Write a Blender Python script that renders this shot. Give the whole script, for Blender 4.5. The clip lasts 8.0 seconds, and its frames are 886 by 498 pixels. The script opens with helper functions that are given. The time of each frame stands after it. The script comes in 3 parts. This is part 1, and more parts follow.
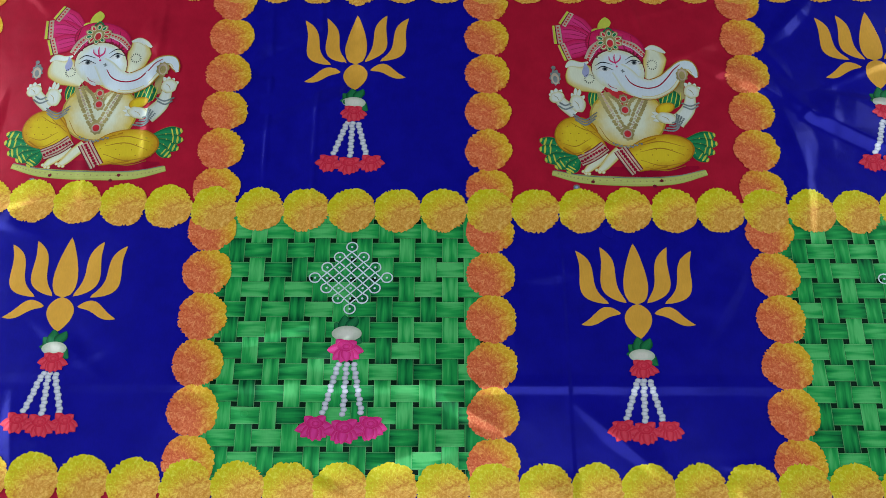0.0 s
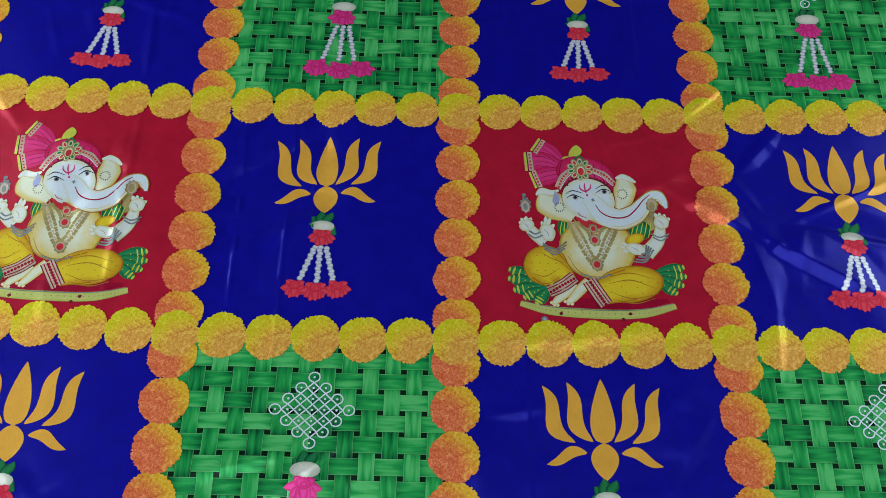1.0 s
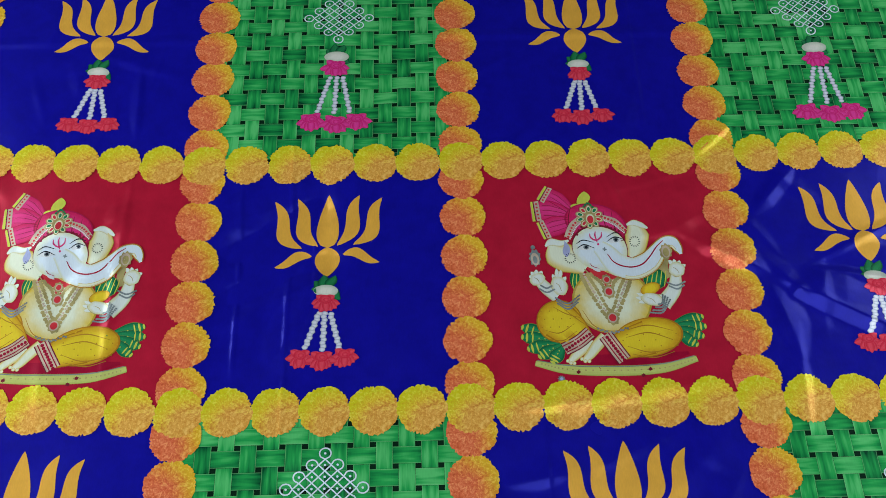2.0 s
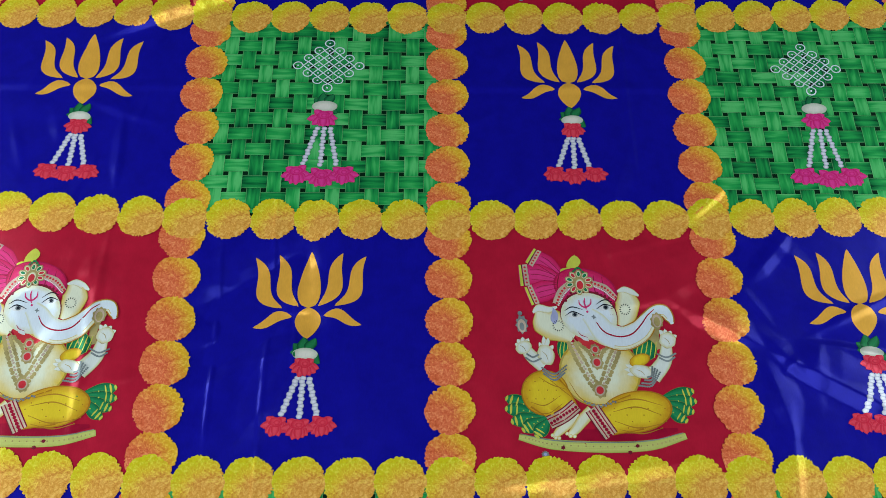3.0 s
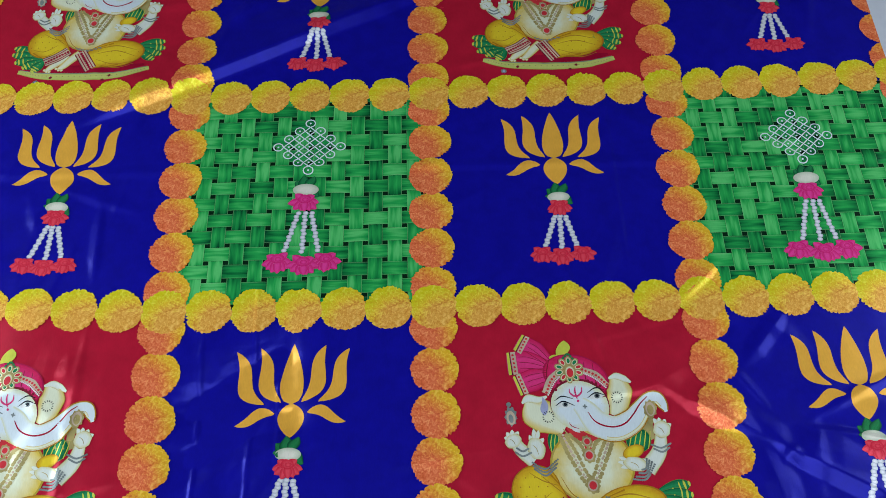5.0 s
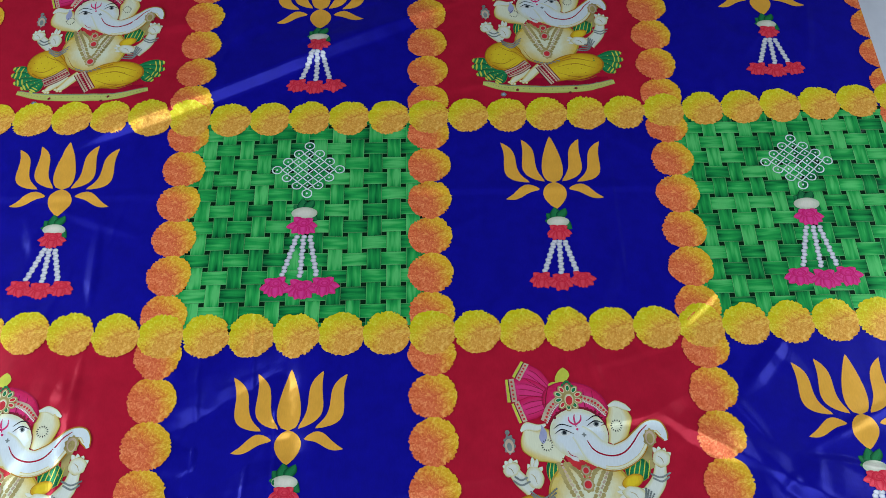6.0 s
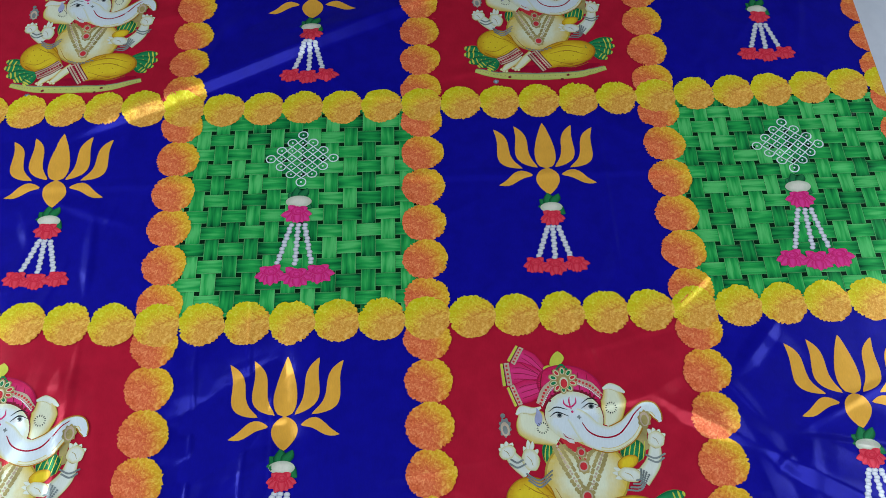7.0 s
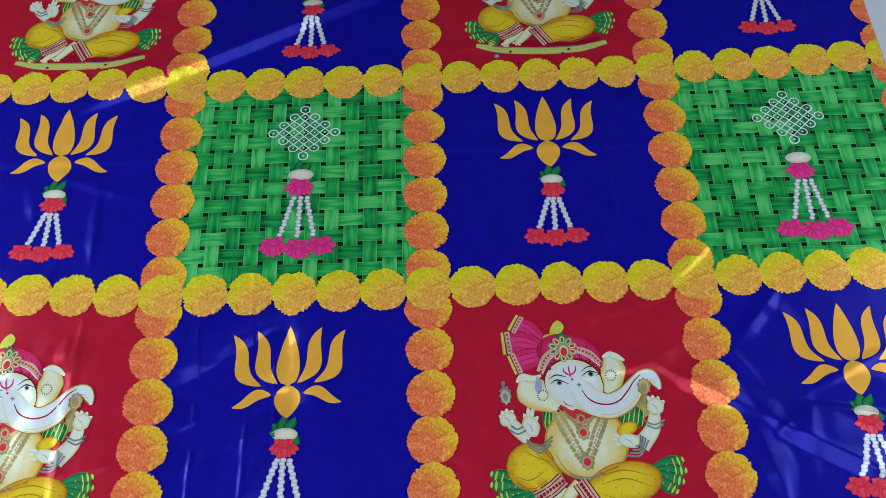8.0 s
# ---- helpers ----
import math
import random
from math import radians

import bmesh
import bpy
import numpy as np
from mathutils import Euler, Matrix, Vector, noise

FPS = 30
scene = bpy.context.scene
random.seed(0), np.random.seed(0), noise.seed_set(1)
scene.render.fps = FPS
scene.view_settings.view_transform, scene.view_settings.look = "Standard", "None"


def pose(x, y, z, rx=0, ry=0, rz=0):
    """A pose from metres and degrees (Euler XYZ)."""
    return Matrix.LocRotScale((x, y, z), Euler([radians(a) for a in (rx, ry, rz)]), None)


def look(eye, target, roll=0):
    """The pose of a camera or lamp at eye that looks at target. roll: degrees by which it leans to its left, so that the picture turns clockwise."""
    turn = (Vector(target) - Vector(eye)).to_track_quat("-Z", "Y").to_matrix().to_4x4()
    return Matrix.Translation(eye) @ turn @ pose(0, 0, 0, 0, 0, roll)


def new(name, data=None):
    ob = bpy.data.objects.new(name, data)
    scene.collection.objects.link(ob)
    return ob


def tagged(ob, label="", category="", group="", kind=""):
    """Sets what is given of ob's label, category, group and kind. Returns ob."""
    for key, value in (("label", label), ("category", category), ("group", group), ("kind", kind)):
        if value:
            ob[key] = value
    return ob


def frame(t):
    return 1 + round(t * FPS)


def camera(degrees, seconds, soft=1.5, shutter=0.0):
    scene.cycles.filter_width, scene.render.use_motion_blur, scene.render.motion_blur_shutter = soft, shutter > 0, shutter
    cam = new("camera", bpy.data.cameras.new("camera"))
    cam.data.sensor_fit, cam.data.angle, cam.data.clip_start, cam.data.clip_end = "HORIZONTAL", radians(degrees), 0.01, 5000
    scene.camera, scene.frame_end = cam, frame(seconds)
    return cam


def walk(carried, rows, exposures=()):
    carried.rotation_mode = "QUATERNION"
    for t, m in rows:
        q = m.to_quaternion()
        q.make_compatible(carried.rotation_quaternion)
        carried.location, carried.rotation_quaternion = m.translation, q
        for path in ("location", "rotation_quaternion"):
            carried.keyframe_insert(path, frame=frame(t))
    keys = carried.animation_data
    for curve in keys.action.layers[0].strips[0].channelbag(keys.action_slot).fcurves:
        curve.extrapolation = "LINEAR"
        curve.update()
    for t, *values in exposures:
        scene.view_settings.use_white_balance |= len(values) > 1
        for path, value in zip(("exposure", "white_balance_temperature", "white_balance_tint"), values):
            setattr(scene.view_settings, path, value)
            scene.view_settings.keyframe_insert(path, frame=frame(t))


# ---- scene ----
cam = camera(57.0, 8.0, 0.8)
PATH = [
    (0, (-0.059, -0.408, 0.987), (-0.062, 0.261, -0.898), -0.1),
    (0.5, (-0.045, -0.357, 0.998), (-0.037, 0.398, -0.854), 1.7),
    (1, (-0.031, -0.323, 1.006), (-0.009, 0.491, -0.821), 2.8),
    (1.2, (-0.039, -0.304, 1.001), (-0.011, 0.535, -0.814), 2.8),
    (2.3, (-0.043, -0.218, 0.997), (-0.018, 0.603, -0.826), -0.1),
    (2.5, (-0.032, -0.201, 0.997), (-0.006, 0.62, -0.827), 0.6),
    (3, (-0.025, -0.159, 0.999), (0.007, 0.679, -0.817), 2.1),
    (3.5, (-0.02, -0.126, 1.009), (-0.01, 0.75, -0.789), 1.5),
    (4, (-0.008, -0.102, 1.008), (-0.005, 0.787, -0.783), 0.6),
    (4.5, (0.004, -0.084, 1.01), (0.02, 0.796, -0.786), -0.6),
    (6, (0.006, -0.045, 1.018), (0.026, 0.857, -0.767), -0.0),
    (6.5, (0.005, -0.056, 1.018), (0.017, 0.864, -0.758), -1.0),
    (7, (0.009, -0.061, 1.016), (0.037, 0.835, -0.773), -0.2),
    (7.5, (0.015, -0.079, 1.011), (0.036, 0.816, -0.778), -0.4),
    (8, (0.017, -0.093, 1.01), (0.026, 0.79, -0.785), -1.5),
]
walk(cam, [(t, look(eye, target, roll)) for t, eye, target, roll in PATH],
     [(0, -0.5), (1.2, -0.4), (3, -0.2), (8, -0.12)])

# ---- light: daylight from a wide window behind the camera, plus added lamps overhead and at the sides ----
world = bpy.data.worlds.new("world")
scene.world = world
world.use_nodes = True
wn, wl = world.node_tree.nodes, world.node_tree.links
sky = wn.new("ShaderNodeTexSky")
sky.sky_type, sky.sun_disc = "NISHITA", False
sky.sun_elevation, sky.sun_rotation = radians(40), radians(-30)
wl.new(sky.outputs[0], wn["Background"].inputs[0])
wn["Background"].inputs[1].default_value = 0.1

X0, X1, Y0, Y1, TOP = -1.3, 1.2, -5.0, 3.4, 2.9


def added_lamp(place, turn, wide, high, power, colour):
    lamp = bpy.data.lights.new("added_daylight", "AREA")
    lamp.shape, lamp.size, lamp.size_y = "RECTANGLE", wide, high
    lamp.energy, lamp.color = power, colour
    ob = new("added_daylight", lamp)
    ob.matrix_basis = pose(*place, *turn)
    return ob


DAY = (0.78, 0.89, 1.0)
added_lamp((-0.1, Y0 - 0.04, 1.6), (90, 0, 0), 2.0, 1.5, 25, DAY)
OVERHEAD = (-1.2, 1.05, -2.0, -0.25)   # opening of the added overhead lamp: x from, to, y from, to
# Added overhead lamp, out of view, placed so that the creases' facets glint.
added_lamp(((OVERHEAD[0] + OVERHEAD[1]) / 2, (OVERHEAD[2] + OVERHEAD[3]) / 2, TOP + 0.06), (0, 0, 0), OVERHEAD[1] - OVERHEAD[0], OVERHEAD[3] - OVERHEAD[2], 50, DAY)
SIDE = (-0.45, 0.85, 0.25, 1.0)   # openings of the added side lamps: y from, to, z from, to
# Added side lamps, out of view, lift the cloth's outer columns above its middle.
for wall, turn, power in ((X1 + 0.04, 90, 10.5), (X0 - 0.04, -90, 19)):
    added_lamp((wall, (SIDE[0] + SIDE[1]) / 2, (SIDE[2] + SIDE[3]) / 2), (0, turn, 0), SIDE[3] - SIDE[2], SIDE[1] - SIDE[0], power, DAY)

# ---- shape of the lying cloth ----
C, D = 0.36, 0.35          # pitch of the printed grid across and along
HALF = 0.714               # half the cloth's width
ROW0, ROW1 = -2, 3         # first and last garland row
rng = np.random.default_rng(7)
LATTICE = rng.random((64, 64))


def soft_noise(x, y, size, shift=0.0):
    """Smooth value noise from 0 to 1 with grains of that size."""
    u, v = x / size + 20.3 + shift, y / size + 17.7 + 1.7 * shift
    i, j = np.floor(u).astype(int), np.floor(v).astype(int)
    f, g = u - i, v - j
    f, g = f * f * (3 - 2 * f), g * g * (3 - 2 * g)
    a, b = LATTICE[i % 64, j % 64], LATTICE[(i + 1) % 64, j % 64]
    c, d = LATTICE[i % 64, (j + 1) % 64], LATTICE[(i + 1) % 64, (j + 1) % 64]
    return (a * (1 - f) + b * f) * (1 - g) + (c * (1 - f) + d * f) * g


def fold(x, y, start, end, near, far, high, taper=0.35):
    """A crease from start to end (mm): its slopes' widths to the right and the left of that way, and its height."""
    (x0, y0), (x1, y1) = start, end
    dx, dy = (x1 - x0) / 1000, (y1 - y0) / 1000
    length = math.hypot(dx, dy)
    dx, dy = dx / length, dy / length
    px, py = x - x0 / 1000, y - y0 / 1000
    s, d = px * dx + py * dy, -px * dy + py * dx
    ends = np.clip(np.minimum(s, length - s) / (taper * length), 0, 1)
    near, far = near / 1000 * (0.35 + 0.65 * ends), far / 1000 * (0.35 + 0.65 * ends)
    t = np.clip(np.where(d < 0, 1 + d / near, 1 - d / far), 0, 1)
    return high / 1000 * t * ends


def crinkle(x, y, cx, cy, rx, ry, lean, count, slope, seed):
    """A patch (mm) of flat facets that meet in straight creases, most of them along the lean."""
    q = np.random.default_rng(seed)
    u, v = (x * 1000 - cx) / rx, (y * 1000 - cy) / ry
    fade = np.clip(1.6 - 1.6 * np.sqrt(u * u + v * v), 0, 1)
    fade = fade * fade * (3 - 2 * fade)
    z = np.zeros_like(x)
    for _ in range(count):
        a = lean + q.normal(0, 0.45)
        px, py = cx + q.uniform(-0.8, 0.8) * rx, cy + q.uniform(-0.8, 0.8) * ry
        d = -(x * 1000 - px) * math.sin(a) + (y * 1000 - py) * math.cos(a)
        reach = q.uniform(18, 50)
        z = z + slope * q.choice((-1, 1)) * q.uniform(0.5, 1.5) * (np.clip(np.abs(d), 0, reach) - reach)
    return z * fade / 1000


def shape(x, y):
    """Height of the creased cloth, before its threads round the creases off."""
    z = -0.0035 + 0.0045 * soft_noise(x, y, 0.21) + 0.0026 * soft_noise(x, y, 0.085, 3.1)
    # storage folds, straight across and along
    for yy in (-233, 566):
        z = z + fold(x, y, (-730, yy), (730, yy - 2), 9, 14, 2.0, 0.02)
    for xx, a, b in ((-230, -420, 610), (268, 380, 860), (-298, 20, 330), (95, -640, 20), (-196, 120, 280)):
        z = z + fold(x, y, (xx, a), (xx - 6, b), 3.5, 4.5, 1.7, 0.15)
    # the long pleat
    z = z + fold(x, y, (-572, 628), (70, 936), 17, 80, 12.0, 0.22)
    z = z + fold(x, y, (-330, 830), (-240, 905), 16, 20, 2.6)
    z = z + fold(x, y, (-330, 790), (-225, 1010), 24, 30, 3.4)
    # the crushed corner
    z = z + fold(x, y, (282, 233), (416, 157), 19, 36, 8.0, 0.45)
    z = z + fold(x, y, (404, 163), (590, 58), 19, 46, 8.0, 0.3)
    z = z + fold(x, y, (446, 150), (424, 128), 10, 24, 3.0, 0.4)
    z = z + fold(x, y, (372, 262), (424, 188), 4, 12, 1.6, 0.3)
    z = z + fold(x, y, (402, 150), (424, 44), 16, 30, 4.5, 0.4)
    z = z + fold(x, y, (248, 214), (332, 258), 22, 30, 4.5, 0.4)
    z = z + fold(x, y, (170, 210), (300, 232), 8, 18, 2.2, 0.3)
    z = z + fold(x, y, (196, 288), (376, 340), 8, 16, 2.0, 0.3)
    z = z + fold(x, y, (40, -12), (376, 30), 16, 45, 3.0, 0.25)
    z = z + fold(x, y, (446, 176), (640, 134), 46, 9, 4.5, 0.3)
    z = z + fold(x, y, (452, 172), (640, 258), 7, 12, 2.4, 0.3)
    z = z + fold(x, y, (316, 334), (400, 406), 9, 22, 4.2, 0.3)
    z = z + fold(x, y, (395, 250), (470, 330), 15, 16, 3.5, 0.3)
    z = z + fold(x, y, (470, 562), (705, 684), 5, 8, 1.6, 0.2)
    z = z + fold(x, y, (470, 572), (660, 490), 5, 8, 1.6, 0.2)
    z = z + fold(x, y, (170, 430), (226, 240), 7, 10, 2.6, 0.3)
    # soft streaks in the red and blue squares and the green one
    z = z + fold(x, y, (-462, 20), (-458, 345), 9, 11, 2.2, 0.3)
    z = z + fold(x, y, (-462, 390), (-470, 520), 10, 12, 2.6, 0.3)
    z = z + fold(x, y, (-340, -184), (-190, -150), 11, 36, 4.0, 0.3)
    z = z + fold(x, y, (-150, -330), (-40, -300), 14, 18, 3.0, 0.3)
    # crinkled squares
    for k, (cx, cy, rx, ry, lean, count, slope) in enumerate((
            (-250, 190, 140, 200, 0.95, 22, 0.095), (-190, 900, 170, 130, 0.8, 12, 0.05), (530, 120, 170, 170, -0.5, 10, 0.03),
            (-480, 180, 120, 170, 1.5, 8, 0.03), (270, 240, 130, 120, 0.4, 9, 0.03), (-180, -170, 150, 150, 0.6, 10, 0.03),
            (-180, 470, 170, 130, 1.2, 9, 0.025), (560, 540, 140, 140, 0.2, 8, 0.022), (200, -150, 150, 150, 0.1, 7, 0.02), (-540, 560, 150, 150, 0.3, 7, 0.022))):
        z = z + crinkle(x, y, cx, cy, rx, ry, lean, count, slope, 40 + k)
    # small random crumples
    q = np.random.default_rng(21)
    for _ in range(170):
        cx, cy, a = q.uniform(-720, 720), q.uniform(-720, 1080), q.uniform(-1.5, 1.5)
        half, w = q.uniform(25, 95), q.uniform(8, 24)
        dx, dy = half * math.cos(a), half * math.sin(a)
        flat = 0.2 if abs(cx - 540) < 130 and abs(cy - 600) < 90 else 1.0
        near = np.abs(x - cx / 1000) + np.abs(y - cy / 1000) < 0.2
        z[near] += fold(x[near], y[near], (cx - dx, cy - dy), (cx + dx, cy + dy), w * q.uniform(0.5, 1.0), w * q.uniform(1.0, 2.0), flat * w * q.uniform(0.05, 0.17) * (1 if q.random() < 0.85 else -0.6), 0.45)
    return z


FLOOR = -0.012
STEP = 0.002
GX, GY = np.meshgrid(np.arange(-0.78, 0.78, STEP), np.arange(-0.80, 1.16, STEP))
GRID = shape(GX, GY)
GRID[1:-1] = (GRID[:-2] + 2 * GRID[1:-1] + GRID[2:]) / 4
GRID[:, 1:-1] = (GRID[:, :-2] + 2 * GRID[:, 1:-1] + GRID[:, 2:]) / 4
GRID = np.maximum(GRID, FLOOR + 0.0025)


def rise(x, y):
    """Height of the lying cloth."""
    u, v = (x + 0.78) / STEP, (y + 0.80) / STEP
    i, j = np.clip(u.astype(int), 0, GRID.shape[1] - 2), np.clip(v.astype(int), 0, GRID.shape[0] - 2)
    f, g = u - i, v - j
    return (GRID[j, i] * (1 - f) + GRID[j, i + 1] * f) * (1 - g) + (GRID[j + 1, i] * (1 - f) + GRID[j + 1, i + 1] * f) * g


def warp(x, y):
    """The print runs a little askew towards the cloth's selvedge."""
    f = np.clip((-0.34 - x) / 0.22, 0, 1)
    return x, y + 0.005 * f * f * (3 - 2 * f)


# ---- materials ----
def node_kit(name):
    m = bpy.data.materials.new(name)
    m.use_nodes = True
    n, l = m.node_tree.nodes, m.node_tree.links
    return m, n, l, n["Principled BSDF"]


def math_node(n, l, kind, a, b=None):
    q = n.new("ShaderNodeMath")
    q.operation = kind
    for i, v in enumerate((a, b)):
        if v is None:
            continue
        if isinstance(v, (int, float)):
            q.inputs[i].default_value = v
        else:
            l.new(v, q.inputs[i])
    return q.outputs[0]


def noise_node(n, l, vector, size, detail=3.0, rough=0.55, twist=0.0):
    q = n.new("ShaderNodeTexNoise")
    q.inputs["Scale"].default_value, q.inputs["Detail"].default_value = size, detail
    q.inputs["Roughness"].default_value, q.inputs["Distortion"].default_value = rough, twist
    l.new(vector, q.inputs["Vector"])
    return q.outputs[0]


def ramp_node(n, l, fac, *stops):
    q = n.new("ShaderNodeValToRGB")
    while len(q.color_ramp.elements) < len(stops):
        q.color_ramp.elements.new(0.5)
    for e, (at, col) in zip(q.color_ramp.elements, stops):
        e.position, e.color = at, (*col, 1)
    l.new(fac, q.inputs[0])
    return q.outputs[0]


def mix_node(n, l, kind, fac, a, b):
    q = n.new("ShaderNodeMix")
    q.data_type, q.blend_type = "RGBA", kind
    for socket, v in ((q.inputs[0], fac), (q.inputs[6], a), (q.inputs[7], b)):
        if isinstance(v, (int, float)):
            socket.default_value = v
        elif isinstance(v, tuple):
            socket.default_value = (*v, 1)
        else:
            l.new(v, socket)
    return q.outputs[2]


def satin(n, l, shader, colour, gloss=0.24):
    """The sheen, threads and fine crumple of the printed polyester, the same under every ink."""
    place = n.new("ShaderNodeNewGeometry").outputs["Position"]
    stretch = n.new("ShaderNodeMapping")
    stretch.inputs["Scale"].default_value = (900, 140, 300)
    l.new(place, stretch.inputs[0])
    thread = noise_node(n, l, stretch.outputs[0], 1.0, 2.0)
    crumple = noise_node(n, l, place, 22, 2.0, 0.5, 0.2)
    blot = noise_node(n, l, place, 9, 3.0)
    tone = ramp_node(n, l, thread, (0.25, (0.86, 0.86, 0.86)), (0.75, (1.0, 1.0, 1.0)))
    l.new(mix_node(n, l, "MULTIPLY", 0.7, colour, tone), shader.inputs["Base Color"])
    rough = math_node(n, l, "ADD", math_node(n, l, "MULTIPLY", blot, 0.16), gloss - 0.08)
    l.new(rough, shader.inputs["Roughness"])
    shader.inputs["Specular IOR Level"].default_value = 1.0
    bright = mix_node(n, l, "MULTIPLY", 1.0, colour, (3.0, 3.0, 3.0))
    l.new(mix_node(n, l, "MIX", 0.88, (0.9, 0.95, 1.0), bright), shader.inputs["Specular Tint"])
    b1, b2 = n.new("ShaderNodeBump"), n.new("ShaderNodeBump")
    b1.inputs["Strength"].default_value, b1.inputs["Distance"].default_value = 0.22, 0.004
    b2.inputs["Strength"].default_value, b2.inputs["Distance"].default_value = 0.12, 0.0006
    l.new(crumple, b1.inputs["Height"])
    l.new(thread, b2.inputs["Height"])
    l.new(b1.outputs[0], b2.inputs["Normal"])
    l.new(b2.outputs[0], shader.inputs["Normal"])


def uv_parts(n, l):
    uv = n.new("ShaderNodeUVMap")
    uv.uv_map = "own"
    s = n.new("ShaderNodeSeparateXYZ")
    l.new(uv.outputs[0], s.inputs[0])
    return uv.outputs[0], s.outputs[0], s.outputs[1]


def ink(name, colour, vary=0.12, gloss=0.24):
    """A plain printed ink with faint blotches."""
    m, n, l, sh = node_kit(name)
    place = n.new("ShaderNodeNewGeometry").outputs["Position"]
    f = noise_node(n, l, place, 34, 5.0, 0.6)
    low, high = (tuple(c * (1 - vary) for c in colour), tuple(min(1, c * (1 + vary)) for c in colour))
    satin(n, l, sh, ramp_node(n, l, f, (0.3, low), (0.7, high)), gloss)
    return m


def shaded_ink(name, inner, outer, grain=None, reach=(0.35, 1.0), line=None):
    """A print that runs from one colour in its middle to another at its rim."""
    m, n, l, sh = node_kit(name)
    uv, u, v = uv_parts(n, l)
    r = math_node(n, l, "SQRT", math_node(n, l, "ADD", math_node(n, l, "MULTIPLY", u, u), math_node(n, l, "MULTIPLY", v, v)))
    rim = math_node(n, l, "GREATER_THAN", r, 0.945)
    wob = noise_node(n, l, uv, 3.0, 4.0, 0.6, 0.6)
    r = math_node(n, l, "ADD", r, math_node(n, l, "MULTIPLY", math_node(n, l, "SUBTRACT", wob, 0.5), 0.5))
    col = ramp_node(n, l, r, (reach[0], inner), (reach[1], outer))
    if grain:
        q = noise_node(n, l, uv, grain, 4.0, 0.65, 1.2)
        col = mix_node(n, l, "MULTIPLY", 0.75, col, ramp_node(n, l, q, (0.36, (0.78, 0.66, 0.68)), (0.6, (1.0, 1.0, 1.0))))
    if line:
        col = mix_node(n, l, "MIX", math_node(n, l, "MULTIPLY", rim, 0.5), col, line)
    satin(n, l, sh, col)
    return m


def marigold_ink(name, rim, body, core, lean):
    """Printed marigold: curled petals, the rim's tint on one side, the core's on the other."""
    m, n, l, sh = node_kit(name)
    uv, u, v = uv_parts(n, l)
    r = math_node(n, l, "SQRT", math_node(n, l, "ADD", math_node(n, l, "MULTIPLY", u, u), math_node(n, l, "MULTIPLY", v, v)))
    ray = n.new("ShaderNodeVectorMath")
    ray.operation = "NORMALIZE"
    l.new(uv, ray.inputs[0])
    spread = n.new("ShaderNodeVectorMath")
    spread.operation = "SCALE"
    spread.inputs[3].default_value = 4.0
    l.new(ray.outputs[0], spread.inputs[0])
    along = n.new("ShaderNodeCombineXYZ")
    l.new(math_node(n, l, "MULTIPLY", r, 3.2), along.inputs[2])
    polar = n.new("ShaderNodeVectorMath")
    l.new(spread.outputs[0], polar.inputs[0])
    l.new(along.outputs[0], polar.inputs[1])
    streak = noise_node(n, l, polar.outputs[0], 1.15, 4.0, 0.65, 0.8)
    curls = noise_node(n, l, uv, 3.6, 4.0, 0.6, 1.0)
    fine = noise_node(n, l, uv, 9.0, 3.0, 0.6, 0.8)
    grain = math_node(n, l, "ADD", math_node(n, l, "MULTIPLY", streak, 0.4), math_node(n, l, "MULTIPLY", fine, 0.6))
    side = math_node(n, l, "ADD", math_node(n, l, "MULTIPLY", u, lean[0]), math_node(n, l, "MULTIPLY", v, lean[1]))
    f = math_node(n, l, "ADD", math_node(n, l, "MULTIPLY", r, 0.26), math_node(n, l, "MULTIPLY", side, 0.55))
    f = math_node(n, l, "ADD", f, math_node(n, l, "MULTIPLY", math_node(n, l, "SUBTRACT", curls, 0.5), 0.3))
    f = math_node(n, l, "ADD", f, math_node(n, l, "MULTIPLY", math_node(n, l, "SUBTRACT", grain, 0.5), 0.7))
    col = ramp_node(n, l, f, (-0.0, core), (0.24, body), (0.52, rim))
    # crevices are deep in the heart and fade towards the rim
    dark = ramp_node(n, l, grain, (0.36, (0.6, 0.34, 0.16)), (0.46, (0.92, 0.8, 0.64)), (0.53, (1.0, 1.0, 1.0)))
    heart = ramp_node(n, l, f, (0.1, (0.75, 0.75, 0.75)), (0.55, (0.16, 0.16, 0.16)))
    col = mix_node(n, l, "MULTIPLY", heart, col, dark)
    pale = ramp_node(n, l, grain, (0.51, (0, 0, 0)), (0.62, (0.22, 0.2, 0.07)))
    col = mix_node(n, l, "ADD", 1.0, col, pale)
    satin(n, l, sh, col)
    return m


